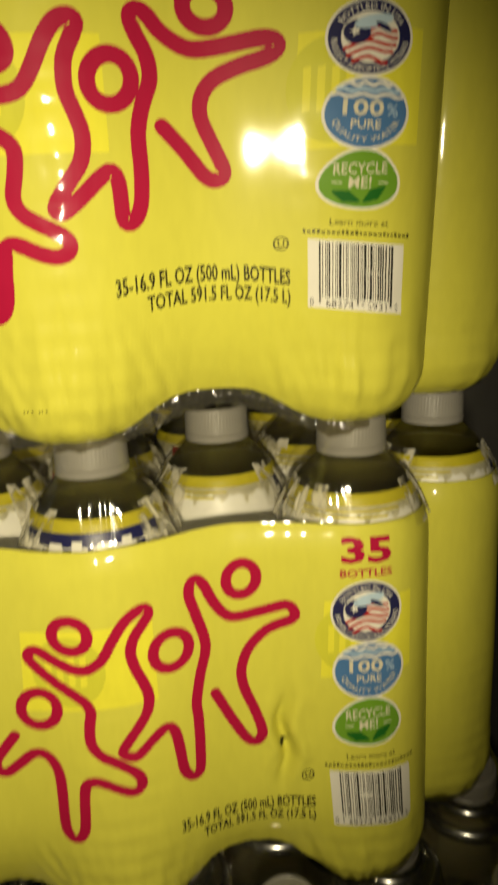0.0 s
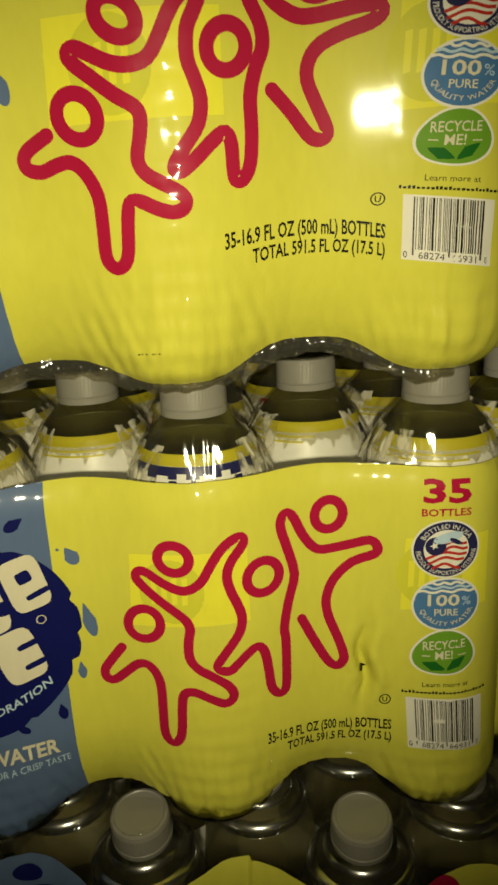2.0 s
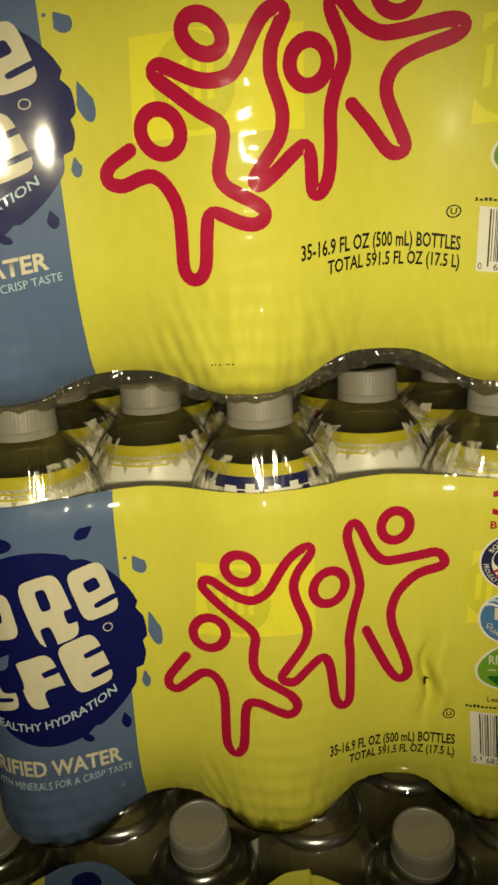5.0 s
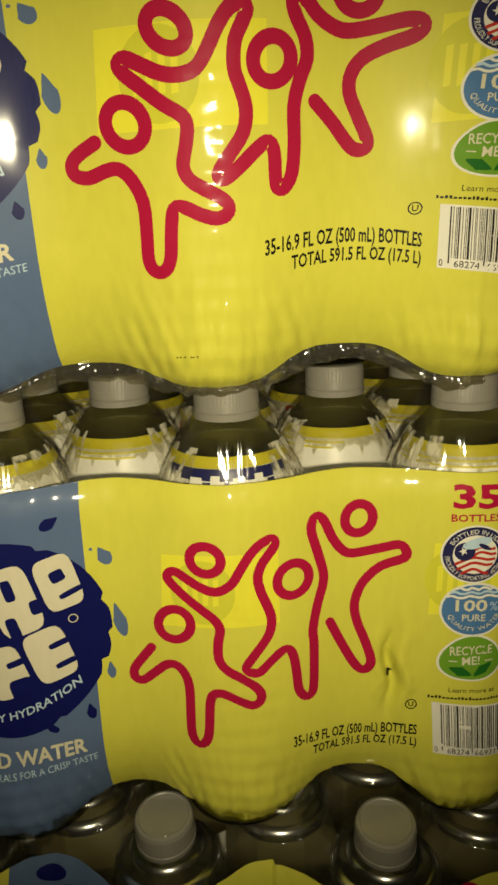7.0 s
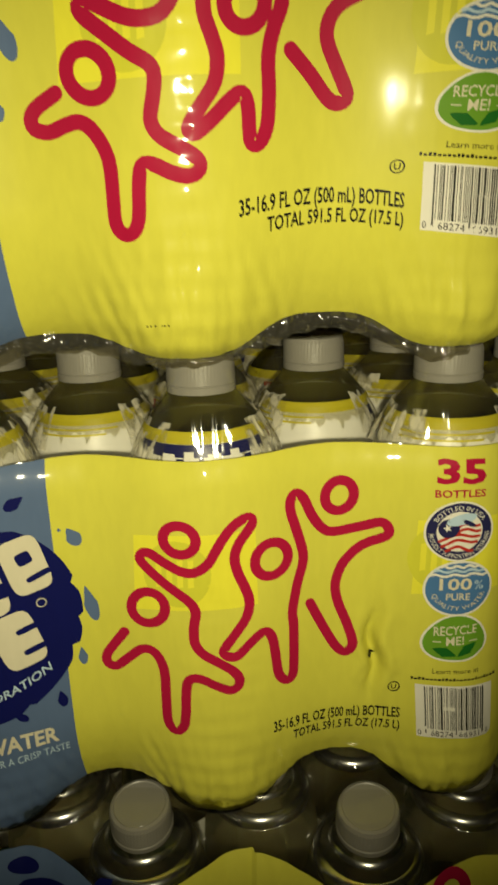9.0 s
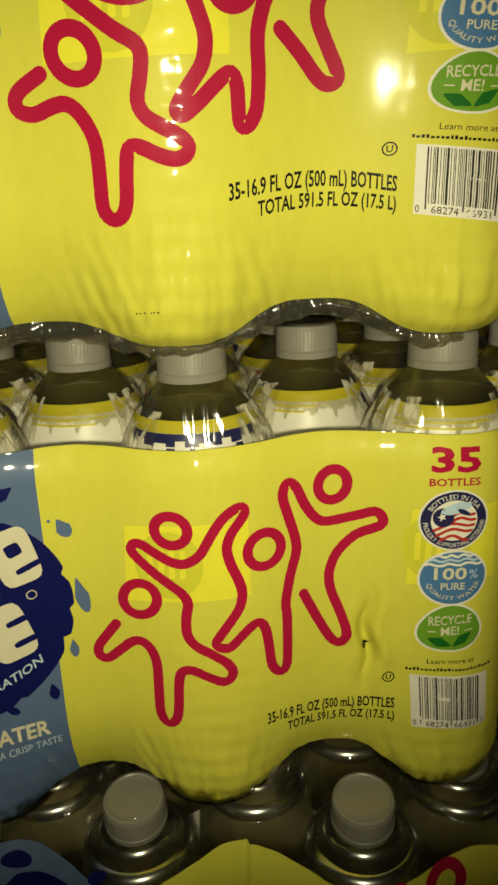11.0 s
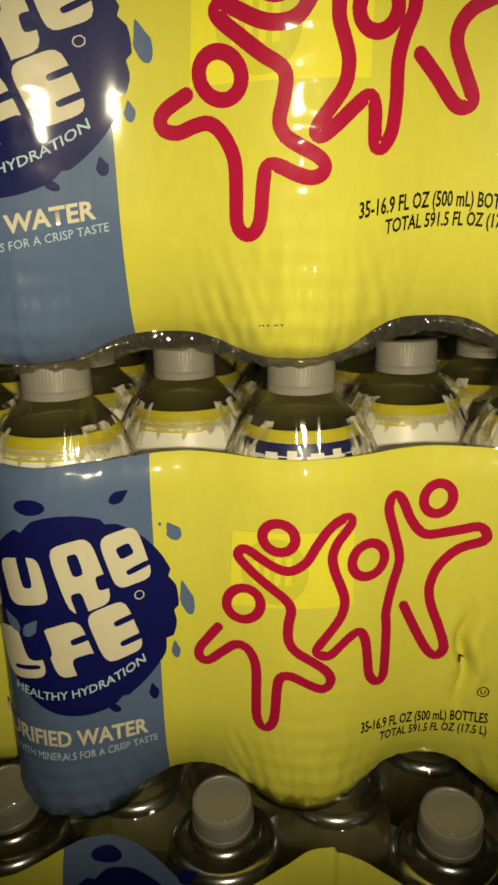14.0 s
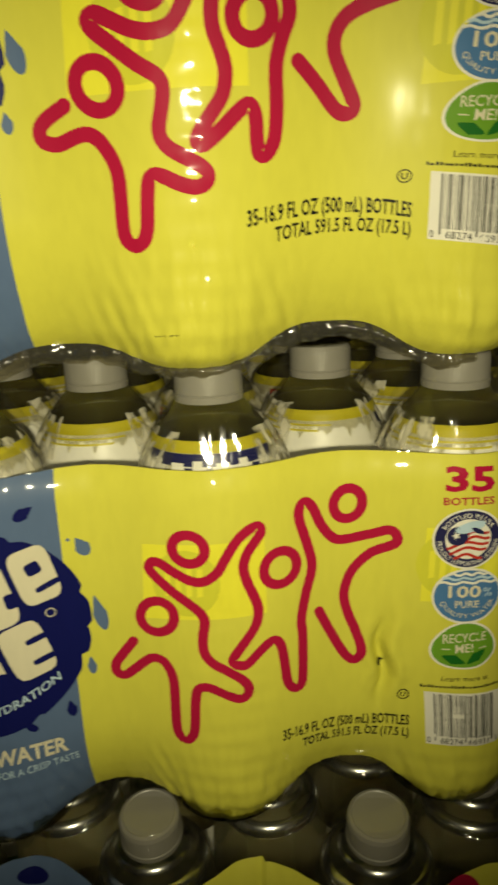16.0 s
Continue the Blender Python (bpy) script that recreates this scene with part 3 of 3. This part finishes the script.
    disc(case, "leaf_print", x + 5.2, z - 5.2, 5.2, 2.4, DEEP_GREEN, wrap, 0.5, 40, rings=2, count=20, outline=lambda a: 1 / (abs(math.cos(a)) + abs(math.sin(a)) ** 1.4))
    writing(case, "small_line", "Learn more at", straight(93.8, 73.4, 114.8, 72.6, 2.5), BLACK, wrap)
    rng = random.Random(3)
    a = 84.8
    while a < 124:                                  # the address, as plain bars
        b = a + rng.choice((0.9, 1.1, 1.3))
        tall = rng.choice((0.9, 1.0, 1.4))
        low = 70.3 - 0.05 * (a - 85)
        patch(case, "address_bar", [(a, low), (b, low), (b, low + tall), (a, low + tall)], BLACK, wrap, n=1, m=1)
        a = b + 0.5
    # code
    def code(u, v):
        return 86.6 + 35.4 * u + 1.6 * (1 - v), 40.6 - 3.6 * u + v * (27.4 + 1.0 * u)
    patch(case, "code_ground", [code(0, 0), code(1, 0), code(1, 1), code(0, 1)], WHITE, wrap, 0.28, n=14, m=8)
    rng = random.Random(5)
    u = 0.11
    while u < 0.87:
        w = rng.choice((0.008, 0.008, 0.016, 0.024))
        low = 0.08 if u < 0.14 or u > 0.84 or 0.48 < u < 0.52 else 0.17
        patch(case, "code_bar", [code(u, low), code(u + w, low), code(u + w, 0.97), code(u, 0.97)], BLACK, wrap, 0.4, n=1, m=8)
        u += w + rng.choice((0.008, 0.010, 0.016, 0.022))
    for text, a, b in (("0", 0.02, 0.06), ("68274", 0.18, 0.46), ("66931", 0.54, 0.82), ("0", 0.92, 0.95)):
        writing(case, "code_number", text, lambda s, v, a=a, b=b: code(a + (b - a) * s, 0.03 + 0.11 * v), BLACK, wrap)
    # contents
    def line_1(u, v):
        return 23.1 + 57.6 * u, 47.0 + 2.8 * u + 2.2 * u * (1 - u) + v * (6.2 - 0.6 * u)

    def line_2(u, v):
        return 32.3 + 48.5 * u, 40.2 + 3.0 * u + 2.0 * u * (1 - u) + v * (5.6 - 0.5 * u)
    writing(case, "contents_line", "35-16.9 FL OZ (500 mL) BOTTLES", line_1, BLACK, wrap, weight=0.022)
    writing(case, "contents_line", "TOTAL 591.5 FL OZ (17.5 L)", line_2, BLACK, wrap, weight=0.022)
    ribbon(case, "mark_ring", [(77.6 + 2.5 * math.cos(k * math.pi / 6), 66.1 + 2.5 * math.sin(k * math.pi / 6)) for k in range(12)], 0.28, BLACK, wrap, closed=True, fine=2)
    writing(case, "mark_letter", "U", straight(76.4, 64.7, 78.8, 64.8, 2.7), BLACK, wrap, weight=0.02)


def ragged(a):
    """The edge of the navy field: smooth but for a few torn notches."""
    r = 1.0 + 0.025 * math.sin(3 * a + 1)
    for at, deep in ((0.36, 0.07), (-0.02, 0.06), (-0.35, 0.07), (1.25, 0.05), (2.1, 0.06), (-1.1, 0.05), (-2.2, 0.05)):
        d = (a - at + math.pi) % (2 * math.pi) - math.pi
        if -0.16 < d < 0:
            r -= deep * (1 + d / 0.16)
    return r


def emblem(case, wrap):
    """The navy field on the blue panel with its cream shapes, words and drops."""
    panel = case.panel
    x, z = -98.0, 111.0
    disc(case, "navy_field", x, z, 41.0, 46.5, NAVY, panel, 0.34, outline=ragged, rings=12, count=120)
    # plain cream blocks of the emblem
    square = lambda a: (abs(math.cos(a)) ** 5 + abs(math.sin(a)) ** 5) ** -0.2
    for px, pz, rx, rz, t in ((-139, 124, 6, 13, 10), (-118.8, 128, 9.0, 10.6, 10), (-95.4, 130, 9.0, 16.0, 14), (-76.8, 135.7, 8.0, 12.6, 14),
                              (-124, 93.5, 9.4, 12.0, 14), (-102.5, 96.7, 8.8, 12.4, 16), (-83.2, 102.3, 8.6, 13.0, 16)):
        disc(case, "emblem_block", px, pz, rx, rz, CREAM, panel, 0.5, t, outline=square, rings=4, count=36)
    for px, pz, rx, rz, t in ((-118, 133.5, 2.3, 8.0, 8), (-97, 135.5, 2.2, 5.0, 12), (-96.5, 117.5, 2.4, 5.5, 14), (-86.6, 126.5, 2.6, 3.4, 10), (-77.2, 139.0, 3.0, 2.8, 20), (-72.0, 130.8, 5.4, 1.3, 22),
                              (-116.6, 100.5, 6.0, 8.6, 14), (-121.2, 87.5, 6.2, 1.0, 12), (-97, 101.5, 4.6, 1.5, 18), (-95.6, 88.0, 5.2, 5.8, 14), (-78.6, 107.6, 5.2, 1.4, 18), (-76.6, 97.6, 5.2, 1.4, 18)):
        disc(case, "emblem_notch", px, pz, rx, rz, NAVY, panel, 0.85, t, outline=square, rings=4, count=24)
    for px, pz, t in ((-126, 108.5, 35), (-117.5, 107, -38)):
        disc(case, "drop_print", px, pz, 2.6, 5.2, BLUE, panel, 1.05, t, rings=3, count=20, outline=drop)
    ribbon(case, "mark_ring", [(-72.5 + 1.9 * math.cos(k * math.pi / 6), 117.9 + 1.9 * math.sin(k * math.pi / 6)) for k in range(12)], 0.2, CREAM, panel, 0.5, closed=True, fine=2)
    arc = lambda u, v: (-128.5 + 57.0 * u - 1.6 * v * (u - 0.4), 74.6 - 15.5 * u + 26.5 * u * u + 4.2 * v)
    writing(case, "panel_line", "HEALTHY HYDRATION", arc, PALE, panel, 0.5, 0.012)
    writing(case, "panel_line", "PURIFIED WATER", straight(-139.5, 48.4, -72.6, 48.8, 8.2), CREAM, panel, 0.5, 0.028)
    writing(case, "panel_line", "WITH MINERALS FOR A CRISP TASTE", straight(-132.5, 41.0, -68.8, 42.9, 3.8), PALE, panel, 0.5)
    for px, pz, rx, rz, t in ((-113, 161, 6.4, 3.4, 62), (-78, 163, 2.6, 4.4, -58), (-69, 70, 2.2, 4.2, 8), (-85.8, 65.2, 3.0, 1.7, 20)):
        disc(case, "drop_print", px, pz, rx, rz, NAVY, panel, 0.42, t if rz > rx else t - 62, outline=drop if rz > rx else None, rings=3, count=24)
    for px, pz, rx, rz, t in ((-57.1, 145.5, 3.2, 4.6, 30), (-52.7, 114.5, 3.0, 8.6, 12), (-58.4, 89.6, 2.0, 4.4, 4), (-62.4, 149, 0.8, 0.8, 0)):
        disc(case, "drop_print", px, pz, rx, rz, BLUE, panel, 0.42, t, outline=drop, rings=3, count=24)


def painted_show_through(case, wrap):
    """Where the film clings to a bottle's label: the light showing through, painted as tinted patches on the film."""
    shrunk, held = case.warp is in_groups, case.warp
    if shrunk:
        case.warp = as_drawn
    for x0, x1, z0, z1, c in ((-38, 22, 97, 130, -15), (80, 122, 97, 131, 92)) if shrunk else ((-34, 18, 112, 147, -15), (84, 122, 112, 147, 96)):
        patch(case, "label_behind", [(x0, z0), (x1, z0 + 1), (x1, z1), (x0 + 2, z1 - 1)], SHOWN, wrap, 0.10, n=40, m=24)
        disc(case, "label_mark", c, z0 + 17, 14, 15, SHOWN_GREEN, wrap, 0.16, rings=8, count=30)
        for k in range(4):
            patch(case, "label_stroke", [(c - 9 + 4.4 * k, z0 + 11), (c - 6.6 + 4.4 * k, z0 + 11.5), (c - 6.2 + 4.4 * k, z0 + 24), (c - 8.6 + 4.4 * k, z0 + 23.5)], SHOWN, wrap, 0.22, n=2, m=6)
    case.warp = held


# ---- bottles ----


def lathe(profile, count=32):
    bm = bmesh.new()
    rings = []
    for r, z in profile:
        if r < 0.01:
            rings.append([bm.verts.new((0, 0, z * MM))] * count)
        else:
            rings.append([bm.verts.new((r * MM * math.cos(2 * math.pi * k / count), r * MM * math.sin(2 * math.pi * k / count), z * MM)) for k in range(count)])
    for a, b in zip(rings, rings[1:]):
        for k in range(count):
            corners = []
            for v in (a[k], a[(k + 1) % count], b[(k + 1) % count], b[k]):
                if v not in corners:
                    corners.append(v)
            bm.faces.new(corners)
    bmesh.ops.recalc_face_normals(bm, faces=bm.faces[:])
    return bm


SHOULDER = [(31.2, 100), (31.2, 152), (30.8, 160), (30.2, 168), (29.0, 175), (27.2, 181), (25.4, 185.6), (24.2, 187.4), (22.0, 190.2), (19.2, 193.4), (16.4, 196.6), (14.6, 198.6), (13.6, 199.6)]


def girth(z):
    """The bottle's radius at a height of its upper half."""
    for (r0, z0), (r1, z1) in zip(SHOULDER, SHOULDER[1:]):
        if z0 <= z <= z1:
            return r0 + (r1 - r0) * (z - z0) / (z1 - z0)
    return 31.2


def bottle_body():
    prof = [(0, 4), (14, 3), (24, 0.5), (28.6, 3), (30.8, 10)]
    for k in range(9):                              # ribs of the lower body
        prof += [(31.2, 18 + 9 * k), (30.2, 22.5 + 9 * k)]
    prof += SHOULDER + [(13.2, 200.0), (12.6, 200.6), (12.4, 212.8), (0, 213)]
    bm = lathe(prof, 60)
    for v in bm.verts:                              # flutes below the shoulder
        r = math.hypot(v.co.x, v.co.y)
        if 0.145 < v.co.z < 0.180 and r > 0.022:
            k = 1 + 0.006 * math.cos(15 * math.atan2(v.co.y, v.co.x))
            v.co.x, v.co.y = v.co.x * k, v.co.y * k
    return bm


def cap_mesh():
    prof = [(13.2, 199.6), (14.7, 199.6), (14.9, 202.4), (14.4, 202.9), (14.7, 203.4), (14.5, 212.4), (13.8, 214.4), (12.4, 215.0), (11.9, 214.5), (0, 214.4)]
    bm = lathe(prof, 120)
    for v in bm.verts:                              # the grip's fine ribs
        r = math.hypot(v.co.x, v.co.y)
        if r > 0.0142 and 0.2038 < v.co.z < 0.213:
            k = round(math.atan2(v.co.y, v.co.x) / (2 * math.pi) * 120)
            s = 1 - 0.00009 / r * (k % 2)
            v.co.x, v.co.y = v.co.x * s, v.co.y * s
    bmesh.ops.create_circle(bm, cap_ends=True, segments=14, radius=0.0012, matrix=Matrix.Translation((0.003, -0.006, 0.2146)))
    return bm


def band(lift, z0, z1, a0=0.0, a1=360.0, count=40):
    """A strip of label that follows the bottle's side, a little proud of it."""
    zs = [z0 + (z1 - z0) * k / 6 for k in range(7)]
    return sheet([[((girth(z) + lift) * MM * math.cos(a), (girth(z) + lift) * MM * math.sin(a), z * MM) for z in zs] for a in [radians(a0 + (a1 - a0) * k / count) for k in range(count + 1)]])


def bowed(bm, degrees):
    """Bends a bottle's neck forward above its shoulder, as the load on the case pushes it."""
    for v in bm.verts:
        a = radians(degrees) * min(1.0, max(0.0, (v.co.z - 0.186) / 0.012))
        if a:
            y, z = v.co.y, v.co.z - 0.200
            v.co.y, v.co.z = y * math.cos(a) - z * math.sin(a), 0.200 + y * math.sin(a) + z * math.cos(a)
    return bm


def make_bottle(striped):
    bend = 0 if striped else 10
    body = part("bottle", bowed(bottle_body(), bend), BOTTLE, None, "clear ribbed plastic bottle full of water", True)
    part("cap", bowed(cap_mesh(), bend), CAP, body, "ribbed translucent grey screw cap", False)
    top = 187 if striped else 150
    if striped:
        # dark band added behind the label, coloured as its unlit inside
        part("label_back", band(-0.6, 104, top - 0.5), LABEL_SHADE, body, "", True)
    part("label", band(0.55, 104, top), LABEL_WHITE, body, "white paper-thin label", True)
    part("label_patch", band(0.65, 112, 134, 232, 300, 16), LABEL_GREEN, body, "", True)
    if not striped:
        # rough glossy rings added on the shoulder to draw its highlight into arcs
        part("shoulder_ring", lathe([(26.9, 184.2), (26.7, 186.6), (25.7, 188.7), (24.0, 190.1), (22.4, 190.5)], 48), RING, body, "added glossy ring that spreads the highlight", True)
        part("shoulder_ring", lathe([(18.6, 194.4), (18.0, 195.8), (16.9, 196.6)], 48), RING, body, "added glossy ring that spreads the highlight", True)
    else:
        part("label_stripe", band(0.65, 182.6, 187.2), LABEL_YELLOW, body, "", True)
        part("label_stripe", band(0.65, 177.5, 182.4, 205, 335), LABEL_NAVY, body, "", True)
        for k in range(6):
            part("label_shape", band(0.75, 168, 178 - (k * 5 % 3), 216 + 19 * k, 220 + 19 * k + (k % 3) * 2, 4), LABEL_NAVY, body, "", True)
            part("label_shape", band(0.8, 171, 179.8 - (k % 2), 223 + 19 * k, 231 + 19 * k + (k % 2) * 3, 4), LABEL_WHITE, body, "", True)
        part("label_mark", band(0.75, 176, 181, 15, 25, 6), RED, body, "small red printed mark", True)
        for k in range(2):
            part("label_line", band(0.7, 180.4 - 2.4 * k, 181.3 - 2.4 * k, 20, 150 - 12 * k, 20), LABEL_YELLOW, body, "", True)
    return body


STRIPED, PLAIN = make_bottle(True), make_bottle(False)
def spots(case):
    odd = 1 if case.shift else 0
    return [(k, row) for row in range(10) for k in ((-2, 0, 2) if row % 2 == odd else (-3, -1, 1, 3))]



def fill(case, turns, nudge, back=0.0):
    """The 35 bottles of a case, row behind row, each in the gap of the row before it."""
    rng = random.Random(case.seed)
    for n, (k, row) in enumerate(spots(case)):
        x, y = k * PITCH / 2 + rng.uniform(-1, 1), RADIUS + 1.6 + back + row * ROW + rng.uniform(-0.5, 0.5)
        dx, dy = nudge.get((k, row), (0, 0))
        turn = 0 if case.shift else turns.get((k, row), rng.uniform(110, 250))
        ob = copy_thing(PLAIN if case.shift else STRIPED, pose((x + dx) * MM, (y + dy) * MM, 0, 0, 0, turn))
        ob.parent = case.thing


def top_wrap(case):
    """The clear wrap from the print's upper edge over shoulders and caps."""
    tops = [(k * PITCH / 2, RADIUS + 1.6 + row * ROW) for k, row in spots(case) if row < 5]

    def high(x, y):
        d = min(math.hypot(x - a, y - b) for a, b in tops)
        return 215.8 if d < 15.4 else 215.8 - 29 * min(1.0, ((d - 15.4) / 17) ** 0.85)
    cols = []
    last = PITCH + case.shift
    for i in range(401):
        x = (last + 17) * (i / 200 - 1)
        if abs(x) <= last:
            start = case.front(x, case.edge(x))
        else:
            q = abs(x) - last
            start = Vector((x, case.inward(case.top) + RADIUS - math.sqrt(RADIUS ** 2 - q * q), case.top))
        col = [start + Vector((0, -0.15, -3)), start + Vector((0, -0.15, 0))]
        for j in range(1, 60):
            t = 0.4 * j + 0.028 * j * j
            y = start.y + t
            crease = (0.5 + 0.9 * case.wave(x)) * (0.75 * noise.noise((x * 0.24, t * 0.03, case.seed + 3.0)) + 0.34 * noise.noise((x * 0.6, t * 0.02, case.seed)) + 0.3 * noise.noise((x * 0.35 + t * 0.2, t * 0.16, case.seed + 8.0))) * min(1.0, t / 2)
            z = start.z + (3.9 - 2.5 * case.wave(x)) * t + 0.7 * noise.noise((x * 0.21, t * 0.03, case.seed)) * min(1.0, t / 5)
            col.append(Vector((x, y + crease, min(z, high(x, y)))))
        cols.append([p * MM for p in col])
    return part("clear_film", sheet(cols), WRAP, case.thing, "thin clear shrink film over the caps", True)


def sleeve(case, x, y, seed):
    """The clear wrap drawn tight in pleats round a bottle's shoulder, on either side of its smooth front."""
    for side in (-1, 1):
        cols = []
        for i in range(121):
            u = i / 120
            a = radians(-90 + side * (36 + 99 * u))
            swell = min(1.0, 4 * u)
            pleat = 1.1 * noise.noise((u * 26, seed, 1.0)) + 0.8 * noise.noise((u * 55, seed, 2.0))
            col = []
            for j in range(15):
                t = j / 14
                r = 33.0 - 9.5 * t + 0.8 * math.sin(math.pi * t) + swell * (1 - 0.6 * t) * (pleat + 0.5 * noise.noise((u * 18, t * 3, seed + 5.0)))
                z = 172 + 18 * t + 0.8 * noise.noise((u * 9, t * 2, seed))
                col.append(Vector((x + r * math.cos(a), y + r * math.sin(a), z)) * MM)
            cols.append(col)
        part("pleated_film", sheet(cols), SLEEVE, case.thing, "clear film drawn in pleats round a bottle", True)


def skirt(case):
    """The clear wrap below the print, gathered in folds under the case and over the caps it stands on."""
    cols = []
    for i in range(361):
        x = (PITCH + case.shift + 6) * (i / 180 - 1)
        z0 = case.base(x)
        edge = case.front(x, z0)
        deep = 4.5 + 4.0 * case.wave(x) + 4.0 * noise.noise((x * 0.045, case.seed, 12.0)) + 1.2 * noise.noise((x * 0.2, case.seed, 13.0))
        col = [edge + Vector((0, 0.6, 1.5))]
        for j in range(13):
            t = j / 12
            fold = 1.5 * noise.noise((x * 0.13, t * 1.6, case.seed + 20.0)) + 0.7 * noise.noise((x * 0.42, t * 2.4, case.seed + 21.0))
            col.append(edge + Vector((0, 0.5 - 1.6 * math.sin(t * 2.2) + 3.5 * t * t + fold * min(1.0, 3 * t), -deep * t)))
        cols.append([p * MM for p in col])
    return part("gathered_film", sheet(cols), SKIRT, case.thing, "crumpled clear film edge gathered under the case", True)


U = 0.086                                           # the scale of the plan


def in_groups(x, z):
    """The upper case's print, which shrank differently: its contents lines, its seals and code, and its emblem each in their own way."""
    if x < 0:
        return 0.71 + 1.0187 * x - 0.0037 * z, 28.0 + 0.16 * x + 0.798 * z
    if x < 81.5 and z < 60:
        return -6.29 + 1.17 * x - 0.1335 * x * x / 100, 10.4 - 0.0838 * x + 0.0553 * x * x / 100 + 0.95 * z + 3.4 * math.sin(math.pi * (x - 23) / 58) 
    return -1.21 + 0.9619 * x + 0.0436 * z, 12.2784 + 0.8574 * z + -0.0245 * z * z / 100 - 0.04 * (x - 95)


def as_drawn(x, z):
    return x, z


def raised(x, z):
    return 1.17 * x + 24.8, z + 30


upper = Case("water_case", (-0.19 * U, 2.84 * U, 5.0 * U), 0, "yellow shrink-wrapped case of bottled water on another case", 177, 1, in_groups, lean=0.14)
middle = Case("water_case", (-0.14 * U, 2.86 * U, 2.5 * U), 0, "yellow shrink-wrapped bottled water case with a torn dent", 177, 2, as_drawn, dent=(68.7, 83))
lower = Case("water_case", (-0.04 * U, 2.56 * U, 0.007), -7, "yellow shrink-wrapped water case at the foot of the stack", 189, 3, raised, sag=15, shift=PITCH / 2, rise=9)
for case in (upper, middle, lower):
    wrap = film(case)
    painted_show_through(case, wrap)
    motif(case, wrap)
    seals(case, wrap)
    emblem(case, wrap)
    top_wrap(case)
    if case is upper:
        skirt(case)
    if case.dent:
        disc(case, "torn_hole", 67.9, 80.2, 1.9, 1.5, BLACK, wrap, 0.5, 12, rings=2, count=7, outline=lambda a: 1 + 0.5 * math.cos(3 * a))
for k in (0, 1.4, 3.2, 5.6, 6.6, 8.2):            # the faint date code
    upper.warp = as_drawn
    disc(upper, "code_dot", -15.3 + k, 15.8 + 0.05 * k, 0.35, 0.35, BLACK, upper.thing.children[0], 0.3, rings=1, count=8)
fill(upper, {}, {}, 9.0)
fill(middle, {(0, 0): -8, (-1, 1): 150, (1, 1): 120, (2, 0): 145, (-2, 0): 150}, {})
fill(lower, {}, {})
for k, row in spots(middle):                        # pleats round the bottles of the first rows
    if row < 3:
        sleeve(middle, k * PITCH / 2, RADIUS + 1.6 + row * ROW, 31 * k + 7.3 * row)
for ob in (*STRIPED.children_recursive, STRIPED, *PLAIN.children_recursive, PLAIN):
    bpy.data.objects.remove(ob)
